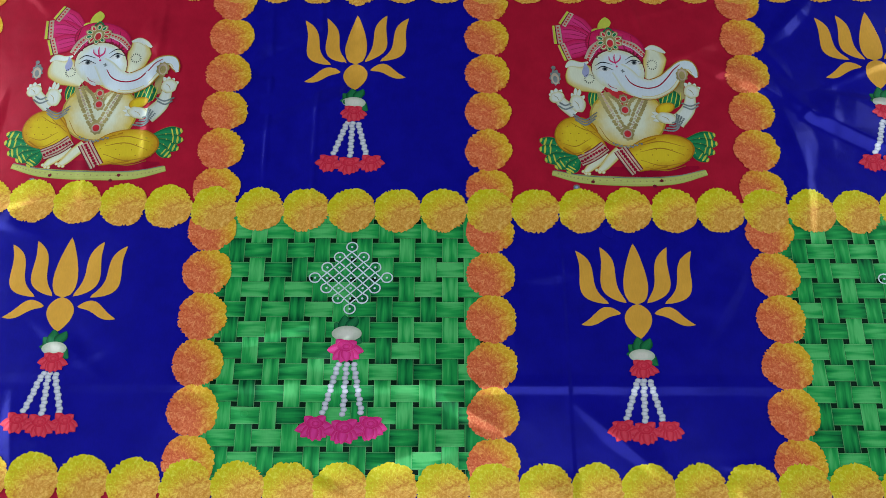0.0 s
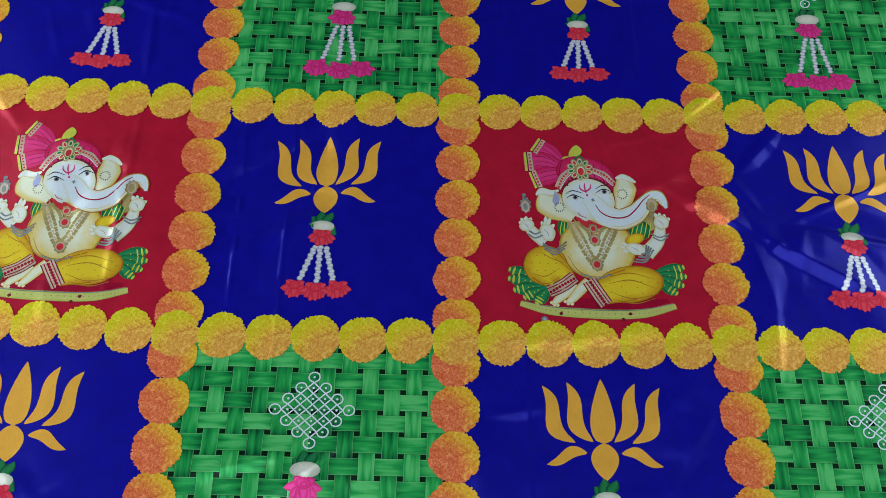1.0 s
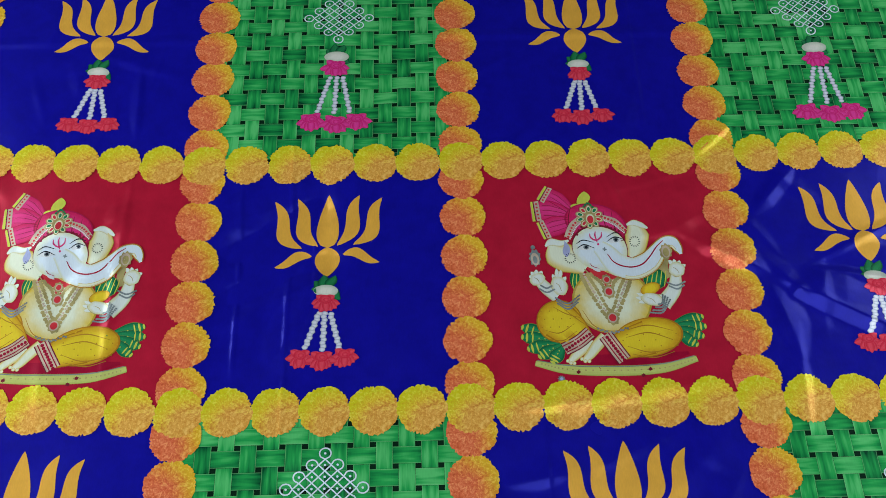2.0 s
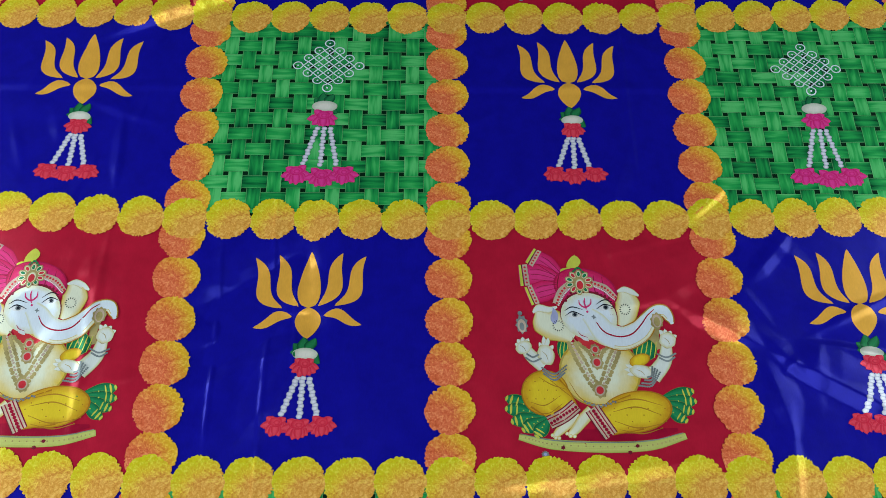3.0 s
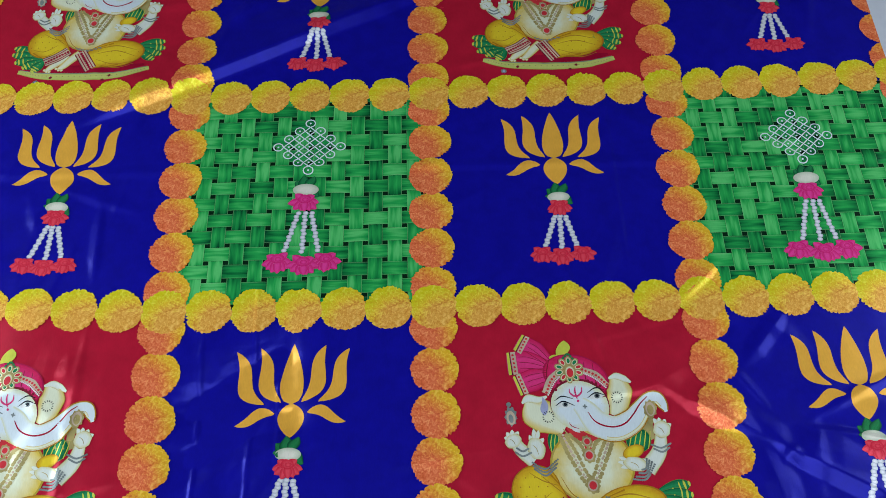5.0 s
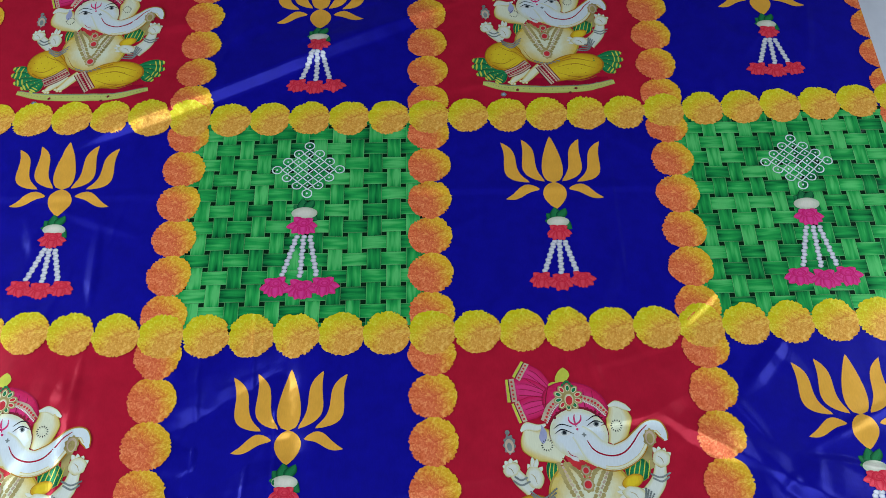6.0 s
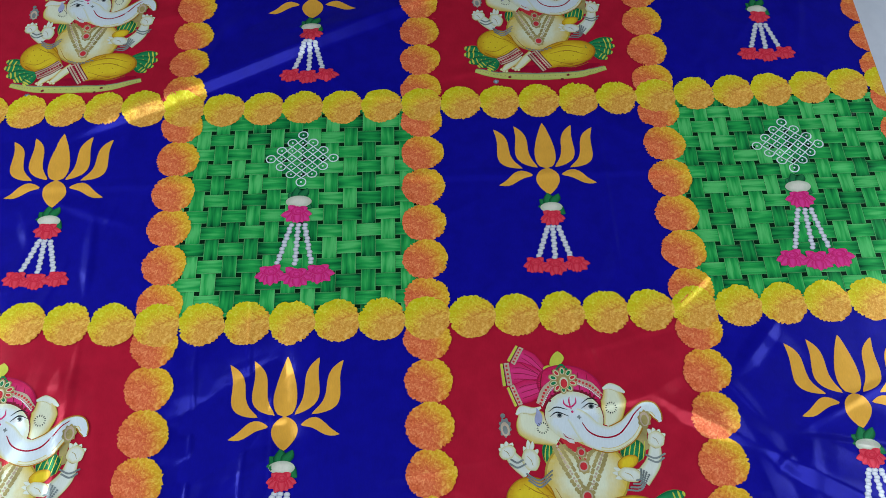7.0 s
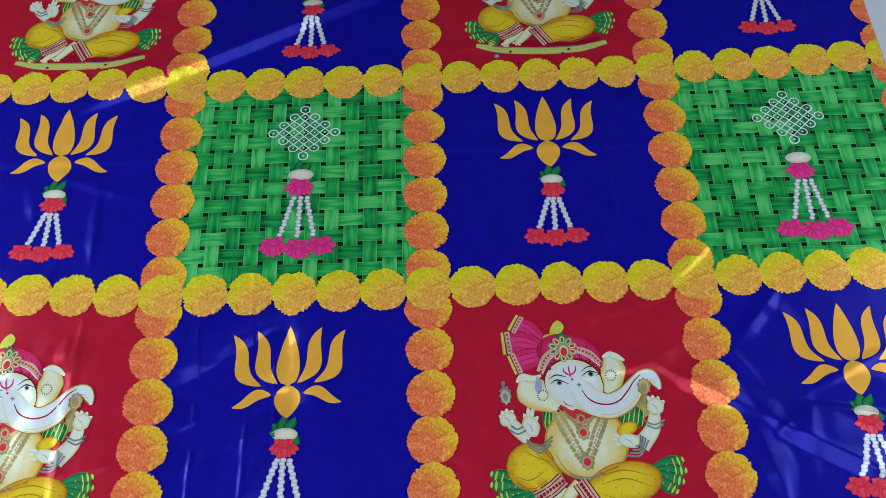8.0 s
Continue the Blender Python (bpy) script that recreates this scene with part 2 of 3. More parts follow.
def strip_ink():
    """Printed palm-leaf strip: streaks along it, pale edges, each strip a tone of its own."""
    m, n, l, sh = node_kit("palm_strip_print")
    uv, u, v = uv_parts(n, l)
    info = n.new("ShaderNodeObjectInfo").outputs["Random"]
    off = n.new("ShaderNodeCombineXYZ")
    l.new(math_node(n, l, "ADD", math_node(n, l, "MULTIPLY", u, 0.32), math_node(n, l, "MULTIPLY", info, 37.0)), off.inputs[0])
    l.new(math_node(n, l, "MULTIPLY", v, 1.5), off.inputs[1])
    streak = noise_node(n, l, off.outputs[0], 1.0, 2.0, 0.5, 0.0)
    f = math_node(n, l, "ADD", streak, math_node(n, l, "MULTIPLY", math_node(n, l, "SUBTRACT", info, 0.5), 0.4))
    ends = math_node(n, l, "MULTIPLY", math_node(n, l, "MULTIPLY", u, u), -0.2)
    f = math_node(n, l, "ADD", f, ends)
    col = ramp_node(n, l, f, (0.04, (0.002, 0.06, 0.02)), (0.25, (0.009, 0.21, 0.048)), (0.46, (0.022, 0.38, 0.078)), (0.7, (0.11, 0.58, 0.16)))
    edge = math_node(n, l, "GREATER_THAN", math_node(n, l, "ABSOLUTE", v), 0.92)
    col = mix_node(n, l, "MIX", math_node(n, l, "MULTIPLY", edge, 0.3), col, (0.3, 0.6, 0.26))
    satin(n, l, sh, col)
    return m


BLUE = ink("royal_blue_print", (0.006, 0.005, 0.28))
RED = ink("crimson_print", (0.47, 0.011, 0.034))
DARK = ink("dark_green_ground", (0.003, 0.02, 0.008))
BACK = ink("cloth_reverse", (0.7, 0.7, 0.72))
GOLD = ink("gold_print", (0.92, 0.46, 0.06), 0.08)
WHITE = ink("white_print", (0.75, 0.76, 0.72), 0.08)
BEAD = shaded_ink("bead_print", (0.82, 0.82, 0.85), (0.4, 0.42, 0.5))
BUD = shaded_ink("bud_print", (0.85, 0.82, 0.68), (0.5, 0.58, 0.42))
LEAF = shaded_ink("leaf_print", (0.02, 0.22, 0.07), (0.005, 0.07, 0.03), 4.0)
ROSE = shaded_ink("red_rose_print", (0.96, 0.09, 0.13), (0.74, 0.012, 0.045), 2.6, (0.2, 1.0), (0.92, 0.2, 0.26))
PINK = shaded_ink("pink_rose_print", (0.96, 0.07, 0.38), (0.72, 0.012, 0.16), 2.6, (0.2, 1.0), (0.92, 0.2, 0.48))
YELLOW_FLOWER = marigold_ink("yellow_marigold_print", (0.76, 0.66, 0.015), (0.93, 0.62, 0.04), (0.93, 0.46, 0.08), (-0.5, 0.75))
ORANGE_FLOWER = marigold_ink("orange_marigold_print", (0.92, 0.52, 0.03), (0.95, 0.31, 0.055), (0.93, 0.2, 0.08), (0.65, 0.55))
STRIP = strip_ink()
KOLAM = ink("chalk_line_print", (0.8, 0.95, 0.92), 0.08)
UMBER = (0.2, 0.1, 0.02)
CREAM = shaded_ink("cream_print", (0.8, 0.84, 0.74), (0.68, 0.62, 0.26), None, (0.55, 1.15), UMBER)
PALE = shaded_ink("pale_print", (0.76, 0.84, 0.86), (0.74, 0.74, 0.46), None, (0.72, 1.2))
BELLY = shaded_ink("belly_print", (0.84, 0.86, 0.62), (0.74, 0.52, 0.06), None, (0.4, 1.1), UMBER)
OCHRE = shaded_ink("ochre_print", (0.88, 0.64, 0.03), (0.58, 0.27, 0.015), None, (0.5, 1.15), (0.22, 0.07, 0.01))
MAGENTA = shaded_ink("magenta_print", (0.86, 0.05, 0.24), (0.66, 0.015, 0.09), 3.0, (0.35, 1.0), (0.22, 0.01, 0.05))
PLINTH = shaded_ink("plinth_print", (0.62, 0.68, 0.18), (0.54, 0.58, 0.12), 6.0, (0.35, 1.0), (0.12, 0.2, 0.05))
LIME = ink("lime_print", (0.62, 0.64, 0.08), 0.2)
OLIVE = ink("olive_print", (0.4, 0.32, 0.12), 0.35)
FAN = shaded_ink("fan_print", (0.02, 0.27, 0.09), (0.005, 0.1, 0.04), 3.0, (0.35, 1.0), (0.3, 0.4, 0.06))
GREY = ink("grey_print", (0.2, 0.23, 0.22), 0.4)
MAROON = ink("maroon_print", (0.2, 0.015, 0.03), 0.2)
CUSHION = ink("cushion_print", (0.34, 0.006, 0.03), 0.2)
LACE = ink("lace_print", (0.58, 0.44, 0.32), 0.3)
GEM = ink("red_gem_print", (0.66, 0.04, 0.05), 0.2)
TAWNY = ink("tawny_line_print", (0.42, 0.2, 0.02), 0.2)
JET = ink("black_line_print", (0.012, 0.014, 0.02), 0.2)
LILAC = ink("lilac_print", (0.4, 0.42, 0.62), 0.2)


# ---- printed shapes: thin sheets that follow the cloth ----
def sheet(name, x, y, lift, material, parent=None, u=None, v=None, wrap=False, skirt=False):
    """A grid of points on the cloth, lifted by some millimetres, as one mesh."""
    rows, cols = x.shape
    if u is None:
        u, v = x, y
    x, y = warp(x, y)
    z = rise(x, y) + 0.34 * lift / 1000
    if skirt:
        z[0, :] = z[-1, :] = FLOOR + 0.0004
        z[:, 0] = z[:, -1] = FLOOR + 0.0004
    verts = np.stack([x, y, z], -1).reshape(-1, 3)
    i, j = np.meshgrid(np.arange(rows - 1), np.arange(cols if wrap else cols - 1), indexing="ij")
    k = (j + 1) % cols
    faces = np.stack([i * cols + j, i * cols + k, (i + 1) * cols + k, (i + 1) * cols + j], -1).reshape(-1, 4)
    a, b, c = verts[faces[:, 0]], verts[faces[:, 1]], verts[faces[:, 2]]
    if np.median(np.cross(b - a, c - verts[faces[:, 0]])[:, 2]) < 0:
        faces = faces[:, ::-1]
    mesh = bpy.data.meshes.new(name)
    mesh.from_pydata(verts.tolist(), [], faces.tolist())
    layer = mesh.uv_layers.new(name="own")
    flat = np.stack([u.reshape(-1), v.reshape(-1)], -1)[faces.reshape(-1)]
    layer.data.foreach_set("uv", flat.astype(np.float32).reshape(-1))
    mesh.polygons.foreach_set("use_smooth", [True] * len(mesh.polygons))
    mesh.materials.append(material)
    ob = new(name, mesh)
    ob.parent = parent
    return ob


def block(name, x0, x1, y0, y1, lift, material, parent, step=0.002, skirt=False):
    if parent:
        x0, x1 = max(x0, 0.0015 - HALF), min(x1, HALF - 0.0015)
    nx, ny = max(2, round((x1 - x0) / step) + 1), max(2, round((y1 - y0) / step) + 1)
    x, y = np.meshgrid(np.linspace(x0, x1, nx), np.linspace(y0, y1, ny))
    return sheet(name, x, y, lift, material, parent, skirt=skirt)


def disc(name, cx, cy, rx, ry, lift, material, parent, turn=0.0, edge=None, points=32, rings=None):
    """An oval (mm); edge(angle) makes its outline uneven."""
    rings = rings or max(3, int(max(rx, ry) / 3.5) + 1)
    a = np.linspace(0, 2 * math.pi, points, endpoint=False)
    e = np.ones(points) if edge is None else edge(a)
    r = np.linspace(0.001, 1, rings)[:, None]
    u, v = r * np.cos(a) * e, r * np.sin(a) * e
    c, s = math.cos(radians(turn)), math.sin(radians(turn))
    x, y = cx + rx * u * c - ry * v * s, cy + rx * u * s + ry * v * c
    return sheet(name, x / 1000, y / 1000, lift, material, parent, u, v, wrap=True)


def petal(name, base, tip, width, bend, lift, material, parent, fat=1.0, steps=22):
    """A leaf shape from base to tip (mm), widest nearer the base for fat above 1, its spine bowed to the left by bend."""
    s = np.linspace(0, 1, steps)[:, None]
    w = np.linspace(-1, 1, 9)[None, :]
    (bx, by), (tx, ty) = base, tip
    dx, dy = tx - bx, ty - by
    length = math.hypot(dx, dy)
    nx, ny = -dy / length, dx / length
    half = width / 2 * np.sin(math.pi * s ** (1 / fat)) ** 0.8
    bow = bend * (np.sin(math.pi * s) + 0.75 * np.sin(2 * math.pi * s))
    x = bx + dx * s + nx * (bow + half * w)
    y = by + dy * s + ny * (bow + half * w)
    return sheet(name, x / 1000, y / 1000, lift, material, parent, 0.25 * (2 * s - 1) + 0 * w, w + 0 * s)


def ribbon(name, way, widths, lift, material, parent, closed=False, across=3, cell=40.0):
    """A band along a way of points (mm), with a width for each point."""
    p = np.array(way, float)
    if closed:
        t = np.roll(p, -1, 0) - np.roll(p, 1, 0)
    else:
        t = np.gradient(p, axis=0)
    t /= np.maximum(np.linalg.norm(t, axis=1, keepdims=True), 1e-6)
    nrm = np.stack([-t[:, 1], t[:, 0]], -1)
    half = np.broadcast_to(np.asarray(widths, float) / 2, (len(p),))
    w = np.linspace(-1, 1, across)
    x = p[:, 0, None] + nrm[:, 0, None] * half[:, None] * w
    y = p[:, 1, None] + nrm[:, 1, None] * half[:, None] * w
    s = np.linspace(-1, 1, len(p))[:, None] + 0 * w
    if closed:
        x, y, s = (np.concatenate([q, q[:1]]) for q in (x, y, s))
    return sheet(name, x / 1000, y / 1000, lift, material, parent, 0.25 * s, w + 0 * s)


def curve(points, steps=24):
    """A smooth way through a few points."""
    p = np.array(points, float)
    t = np.linspace(0, len(p) - 1, steps)
    m = np.gradient(p, axis=0)
    i = np.minimum(t.astype(int), len(p) - 2)
    f = (t - i)[:, None]
    return ((2 * f ** 3 - 3 * f ** 2 + 1) * p[i] + (f ** 3 - 2 * f ** 2 + f) * m[i]
            + (3 * f ** 2 - 2 * f ** 3) * p[i + 1] + (f ** 3 - f ** 2) * m[i + 1])


def joined(obs, name, parent):
    """Several sheets of one print as one mesh."""
    bm = bmesh.new()
    for ob in obs:
        bm.from_mesh(ob.data)
    first = obs[0]
    mesh = bpy.data.meshes.new(name)
    bm.to_mesh(mesh)
    bm.free()
    mesh.materials.append(first.data.materials[0])
    for ob in obs:
        bpy.data.objects.remove(ob)
    made = tagged(new(name, mesh), kind="stuff")
    made.parent = parent
    return made


def jagged(seed, teeth=38, depth=0.12):
    q = np.random.default_rng(seed)
    size, phase = q.uniform(0.1, 1.0, teeth), q.uniform(0, 6.28)

    def edge(a):
        k = (a + phase) / (2 * math.pi) * teeth + 0.9 * np.sin(4 * a + 2 * phase) + 0.5 * np.sin(9 * a + phase)
        i = np.floor(k).astype(int) % teeth
        return 0.985 + 0.018 * np.sin(3 * a + phase) + 0.012 * np.sin(8 * a + 3 * phase) - depth * size[i] * np.abs(2 * (k % 1) - 1) ** 1.5
    return edge


def lobed(count, depth, seed):
    q = np.random.default_rng(seed)
    phase = q.uniform(0, 6.28)
    return lambda a: 1 - depth * np.abs(np.sin(count * (a + phase) / 2)) ** 1.5 + 0.06 * np.sin(2 * a + 2 * phase)


# ---- room: the floor, and unseen walls and ceiling that carry the lamps' openings ----
# Paint of the unseen walls, dark so that the satin mirrors little of them.
def wall_mat():
    m, n, l, sh = node_kit("grey_wall_paint")
    place = n.new("ShaderNodeNewGeometry").outputs["Position"]
    l.new(ramp_node(n, l, noise_node(n, l, place, 2.2, 4.0), (0.3, (0.15, 0.148, 0.145)), (0.7, (0.19, 0.187, 0.183))), sh.inputs["Base Color"])
    sh.inputs["Roughness"].default_value = 0.8
    return m


def floor_mat():
    m, n, l, sh = node_kit("pale_floor_tile")
    place = n.new("ShaderNodeNewGeometry").outputs["Position"]
    f = noise_node(n, l, place, 5.0, 6.0, 0.6, 1.2)
    g = noise_node(n, l, place, 60.0, 3.0)
    col = ramp_node(n, l, f, (0.3, (0.56, 0.58, 0.64)), (0.7, (0.68, 0.69, 0.73)))
    l.new(mix_node(n, l, "MULTIPLY", 0.3, col, ramp_node(n, l, g, (0.3, (0.85, 0.85, 0.86)), (0.6, (1, 1, 1)))), sh.inputs["Base Color"])
    sh.inputs["Roughness"].default_value = 0.3
    return m


PAINT, TILE = wall_mat(), floor_mat()


def solid(name, x0, x1, y0, y1, z0, z1, material, parent=None):
    bm = bmesh.new()
    bmesh.ops.create_cube(bm, size=1.0)
    for q in bm.verts:
        q.co = (x0 + (q.co.x + 0.5) * (x1 - x0), y0 + (q.co.y + 0.5) * (y1 - y0), z0 + (q.co.z + 0.5) * (z1 - z0))
    mesh = bpy.data.meshes.new(name)
    bm.to_mesh(mesh)
    bm.free()
    mesh.materials.append(material)
    ob = new(name, mesh)
    ob.parent = parent
    return ob


def pierced_wall(name, label, along, fixed, thick, a0, a1, hole):
    """A wall with one window opening through it; along is the axis that it runs on."""
    h0, h1, z0, z1 = hole
    spans = ((a0, h0, FLOOR, TOP), (h1, a1, FLOOR, TOP), (h0, h1, FLOOR, z0), (h0, h1, z1, TOP))
    bm = bmesh.new()
    for p, q, low, high in spans:
        made = bmesh.ops.create_cube(bm, size=1.0)["verts"]
        for w in made:
            s = p + (w.co.x + 0.5) * (q - p)
            d = fixed + (w.co.y + 0.5) * thick
            zz = low + (w.co.z + 0.5) * (high - low)
            w.co = (s, d, zz) if along == "x" else (d, s, zz)
    mesh = bpy.data.meshes.new(name)
    bm.to_mesh(mesh)
    bm.free()
    mesh.materials.append(PAINT)
    return tagged(new(name, mesh), label, "wall", kind="structure")


tagged(solid("floor", X0 - 0.15, X1 + 0.15, Y0 - 0.15, Y1 + 0.15, FLOOR - 0.1, FLOOR, TILE), "pale bluish-white polished stone floor under the cloth", "floor", kind="structure")


def ceiling():
    """Slab, out of view, open where the added overhead lamp stands."""
    bm = bmesh.new()
    xs, ys = (X0 - 0.15, *OVERHEAD[:2], X1 + 0.15), (Y0 - 0.15, *OVERHEAD[2:], Y1 + 0.15)
    spans = ((xs[0], xs[3], ys[0], ys[1]), (xs[0], xs[3], ys[2], ys[3]), (xs[0], xs[1], ys[1], ys[2]), (xs[2], xs[3], ys[1], ys[2]))
    for x0, x1, y0, y1 in spans:
        for w in bmesh.ops.create_cube(bm, size=1.0)["verts"]:
            w.co = (x0 + (w.co.x + 0.5) * (x1 - x0), y0 + (w.co.y + 0.5) * (y1 - y0), TOP + (w.co.z + 0.5) * 0.1)
    mesh = bpy.data.meshes.new("ceiling")
    bm.to_mesh(mesh)
    bm.free()
    mesh.materials.append(PAINT)
    return tagged(new("ceiling", mesh), "unseen dark-grey ceiling with an opening for the added overhead lamp", "ceiling", kind="structure")


ceiling()
pierced_wall("wall_south", "plain dark-grey painted wall with a wide window opening", "x", Y0 - 0.15, 0.15, X0 - 0.15, X1 + 0.15, (-1.1, 0.9, 0.85, 2.35))
pierced_wall("wall_east", "unseen dark-grey wall with an opening for the added side lamp", "y", X1, 0.15, Y0, Y1, SIDE)
pierced_wall("wall_west", "unseen dark-grey wall with an opening for the added side lamp", "y", X0 - 0.15, 0.15, Y0, Y1, SIDE)
tagged(solid("wall_north", X0 - 0.15, X1 + 0.15, Y1, Y1 + 0.15, FLOOR, TOP, PAINT), "plain dark-grey painted wall", "wall", kind="structure")

# ---- the cloth ----
LOW, HIGH = ROW0 * D - 0.02, ROW1 * D + 0.02
cloth = block("printed_cloth", -HALF, HALF, LOW, HIGH, -7.0, BACK, None, 0.004, skirt=True)
tagged(cloth, "creased satin festival cloth printed with marigold garlands, lying on floor", "cloth")


def garland_print(panel, bud, rose, rx, strands, ends, material, seed, up=0.0):
    """Printed hanging garland: leaves, white bud, rose, three bead strands and three roses (mm)."""
    bx, by = bud
    for k, (dx, dy, w) in enumerate(((-16, 14, 12), (-4, 24, 15), (12, 22, 14), (19, -12, 13), (-19, 2, 9))):
        petal("leaf", (bx + dx * 0.2, by + 1), (bx + dx, by + dy), w, 1.5, up + 1.7 + 0.15 * k, LEAF, panel)
    disc("bud", bx, by, 0.88 * rx, 0.46 * rx, up + 2.6, BUD, panel)
    for (x0, y0), (x1, y1) in strands:
        count, beads = 12, []
        for k in range(count):
            f = k / (count - 1)
            wob = 0.7 * (-1) ** k
            beads.append(disc("bead", x0 + (x1 - x0) * f + wob, y0 + (y1 - y0) * f, 4.0, 3.2, up + 1.9 + 0.1 * (k % 2), BEAD, panel, points=10, rings=3))
        joined(beads, "bead_strand", panel)
    q = np.random.default_rng(seed)

    def blossom(x, y, r, lift):
        """Open petals that fan downwards round a folded heart."""
        for k, a in enumerate((195, 345, 225, 315, 250, 290, 270, 140, 40)):
            b = radians(a + q.uniform(-7, 7))
            reach = r * q.uniform(1.0, 1.2) * (0.8 if a < 180 else 1.0)
            petal("rose_petal", (x - 0.15 * r * math.cos(b), y - 0.12 * r * math.sin(b)), (x + reach * math.cos(b), y + 0.8 * reach * math.sin(b)), 0.62 * r, 0, lift + 0.12 * k, material, panel, 0.95, 12)
        disc("rose_heart", x, y + 0.12 * r, 0.5 * r, 0.36 * r, lift + 1.2, material, panel, edge=lobed(5, 0.15, seed), points=24)
        disc("rose_heart", x + 0.05 * r, y + 0.08 * r, 0.24 * r, 0.17 * r, lift + 1.4, material, panel, points=16)

    for k, (x, y) in enumerate(ends):
        blossom(x, y + 2, rx * (1.0 if k != 1 else 1.05), up + 2.2 + 0.5 * (k == 1))
    blossom(rose[0], rose[1] + 6, rx * 1.0, up + 2.8)


def lotus_panel(ox, oy, seed, dx=0, dy=0):
    panel = block("blue_panel", ox / 1000, ox / 1000 + C, oy / 1000, oy / 1000 + D, 0.4, BLUE, cloth)
    tagged(panel, "royal blue printed square with gold lotus and garland")
    ox, oy = ox + dx, oy + dy
    P = lambda x, y: (ox + x, oy + y)
    petal("lotus_petal", P(176, 219), P(176, 300), 31, 0, 1.6, GOLD, panel, 1.75)
    for m in (-1, 1):
        S = lambda x, y: (ox + 176 + m * x, oy + y)
        petal("lotus_petal", S(13, 221), S(43, 295), 21, -m * 7.0, 1.6, GOLD, panel, 1.15)
        petal("lotus_petal", S(35, 220), S(74, 290), 20.5, -m * 8.5, 1.6, GOLD, panel, 1.15)
        petal("lotus_petal", S(21, 208), S(71, 193), 14.5, m * 4.0, 1.6, GOLD, panel, 1.25)
    petal("lotus_petal", P(176, 220), P(177, 175), 34, 0, 1.6, GOLD, panel, 1.25)
    garland_print(panel, P(177, 154), P(177, 134), 18, ((P(169, 123), P(153, 78)), (P(176, 123), P(175, 75)), (P(184, 122), P(196, 77))),
                  (P(147, 64), P(174, 61), P(203, 64)), ROSE, seed)


def kolam_print(panel, cx, cy, px, py):
    """Looped line drawing round a diamond of dots."""
    spots = [(i, j) for i in range(-3, 4) for j in range(-3, 4) if abs(i) + abs(j) <= 3]
    lines, dots = [], []
    for i, j in spots:
        way = []
        for k, (dx, dy) in enumerate(((1, 0), (0, 1), (-1, 0), (0, -1))):
            if (i + dx, j + dy) in spots:
                way.append((i + 0.5 * dx, j + 0.5 * dy))
            else:
                base = math.atan2(dy, dx)
                way += [(i + 0.46 * math.cos(base + o), j + 0.46 * math.sin(base + o)) for o in (-0.75, -0.4, 0, 0.4, 0.75)]
        pts = []
        for a, b in zip(way, way[1:] + way[:1]):
            pts += [(cx + px * (a[0] + (b[0] - a[0]) * f), cy + py * (a[1] + (b[1] - a[1]) * f)) for f in (0, 0.25, 0.5, 0.75)]
        lines.append(ribbon("line", pts, 1.7, 3.0 + 0.1 * ((i + j) % 2), KOLAM, panel, closed=True, across=2))
        dots.append(disc("dot", cx + px * i, cy + py * j, 1.5, 1.5, 3.0, KOLAM, panel, points=8, rings=2))
    joined(lines, "kolam_line", panel)
    joined(dots, "kolam_dots", panel)


def woven_panel(ox, oy, seed, dx=0, dy=0):
    panel = block("green_panel", ox / 1000, ox / 1000 + C, oy / 1000, oy / 1000 + D, -0.8, DARK, cloth)
    tagged(panel, "green woven palm-leaf printed square with white looped drawing")
    wx, wy, gx_, gy_ = 27.3, 26.2, 7.4, 6.2
    ax, ay = 131 - 5 * wx, 303 - 12 * wy
    for i in range(15):
        for j in range(15):
            x, y = ax + i * wx, ay + j * wy
            upright = (i + j) % 2 == 0
            w, t = (wx - gx_, wy + gy_ - 0.5) if upright else (wx + gx_ - 0.5, wy - gy_)
            x0, x1 = max(6, x + wx / 2 - w / 2), min(354, x + wx / 2 + w / 2)
            y0, y1 = max(6, y + wy / 2 - t / 2), min(344, y + wy / 2 + t / 2)
            if x1 - x0 < 4 or y1 - y0 < 4:
                continue
            gx, gy = np.meshgrid(np.linspace(x0, x1, 6), np.linspace(y0, y1, 6))
            a, b = (gx - x - wx / 2) / (w / 2), (gy - y - wy / 2) / (t / 2)
            sheet("palm_strip", (ox + gx) / 1000, (oy + gy) / 1000, 1.3, STRIP, panel, *((b, a) if upright else (a, b)))
    P = lambda x, y: (ox + x, oy + y)
    kolam_print(panel, ox + 183, oy + 253, 15.2, 13.7)
    garland_print(panel, P(181, 180), P(180, 156), 21, ((P(172, 142), P(156, 84)), (P(182, 142), P(180, 82)), (P(191, 142), P(202, 84))),
                  (P(147, 67), P(182, 62), P(213, 67)), PINK, seed, 1.0)


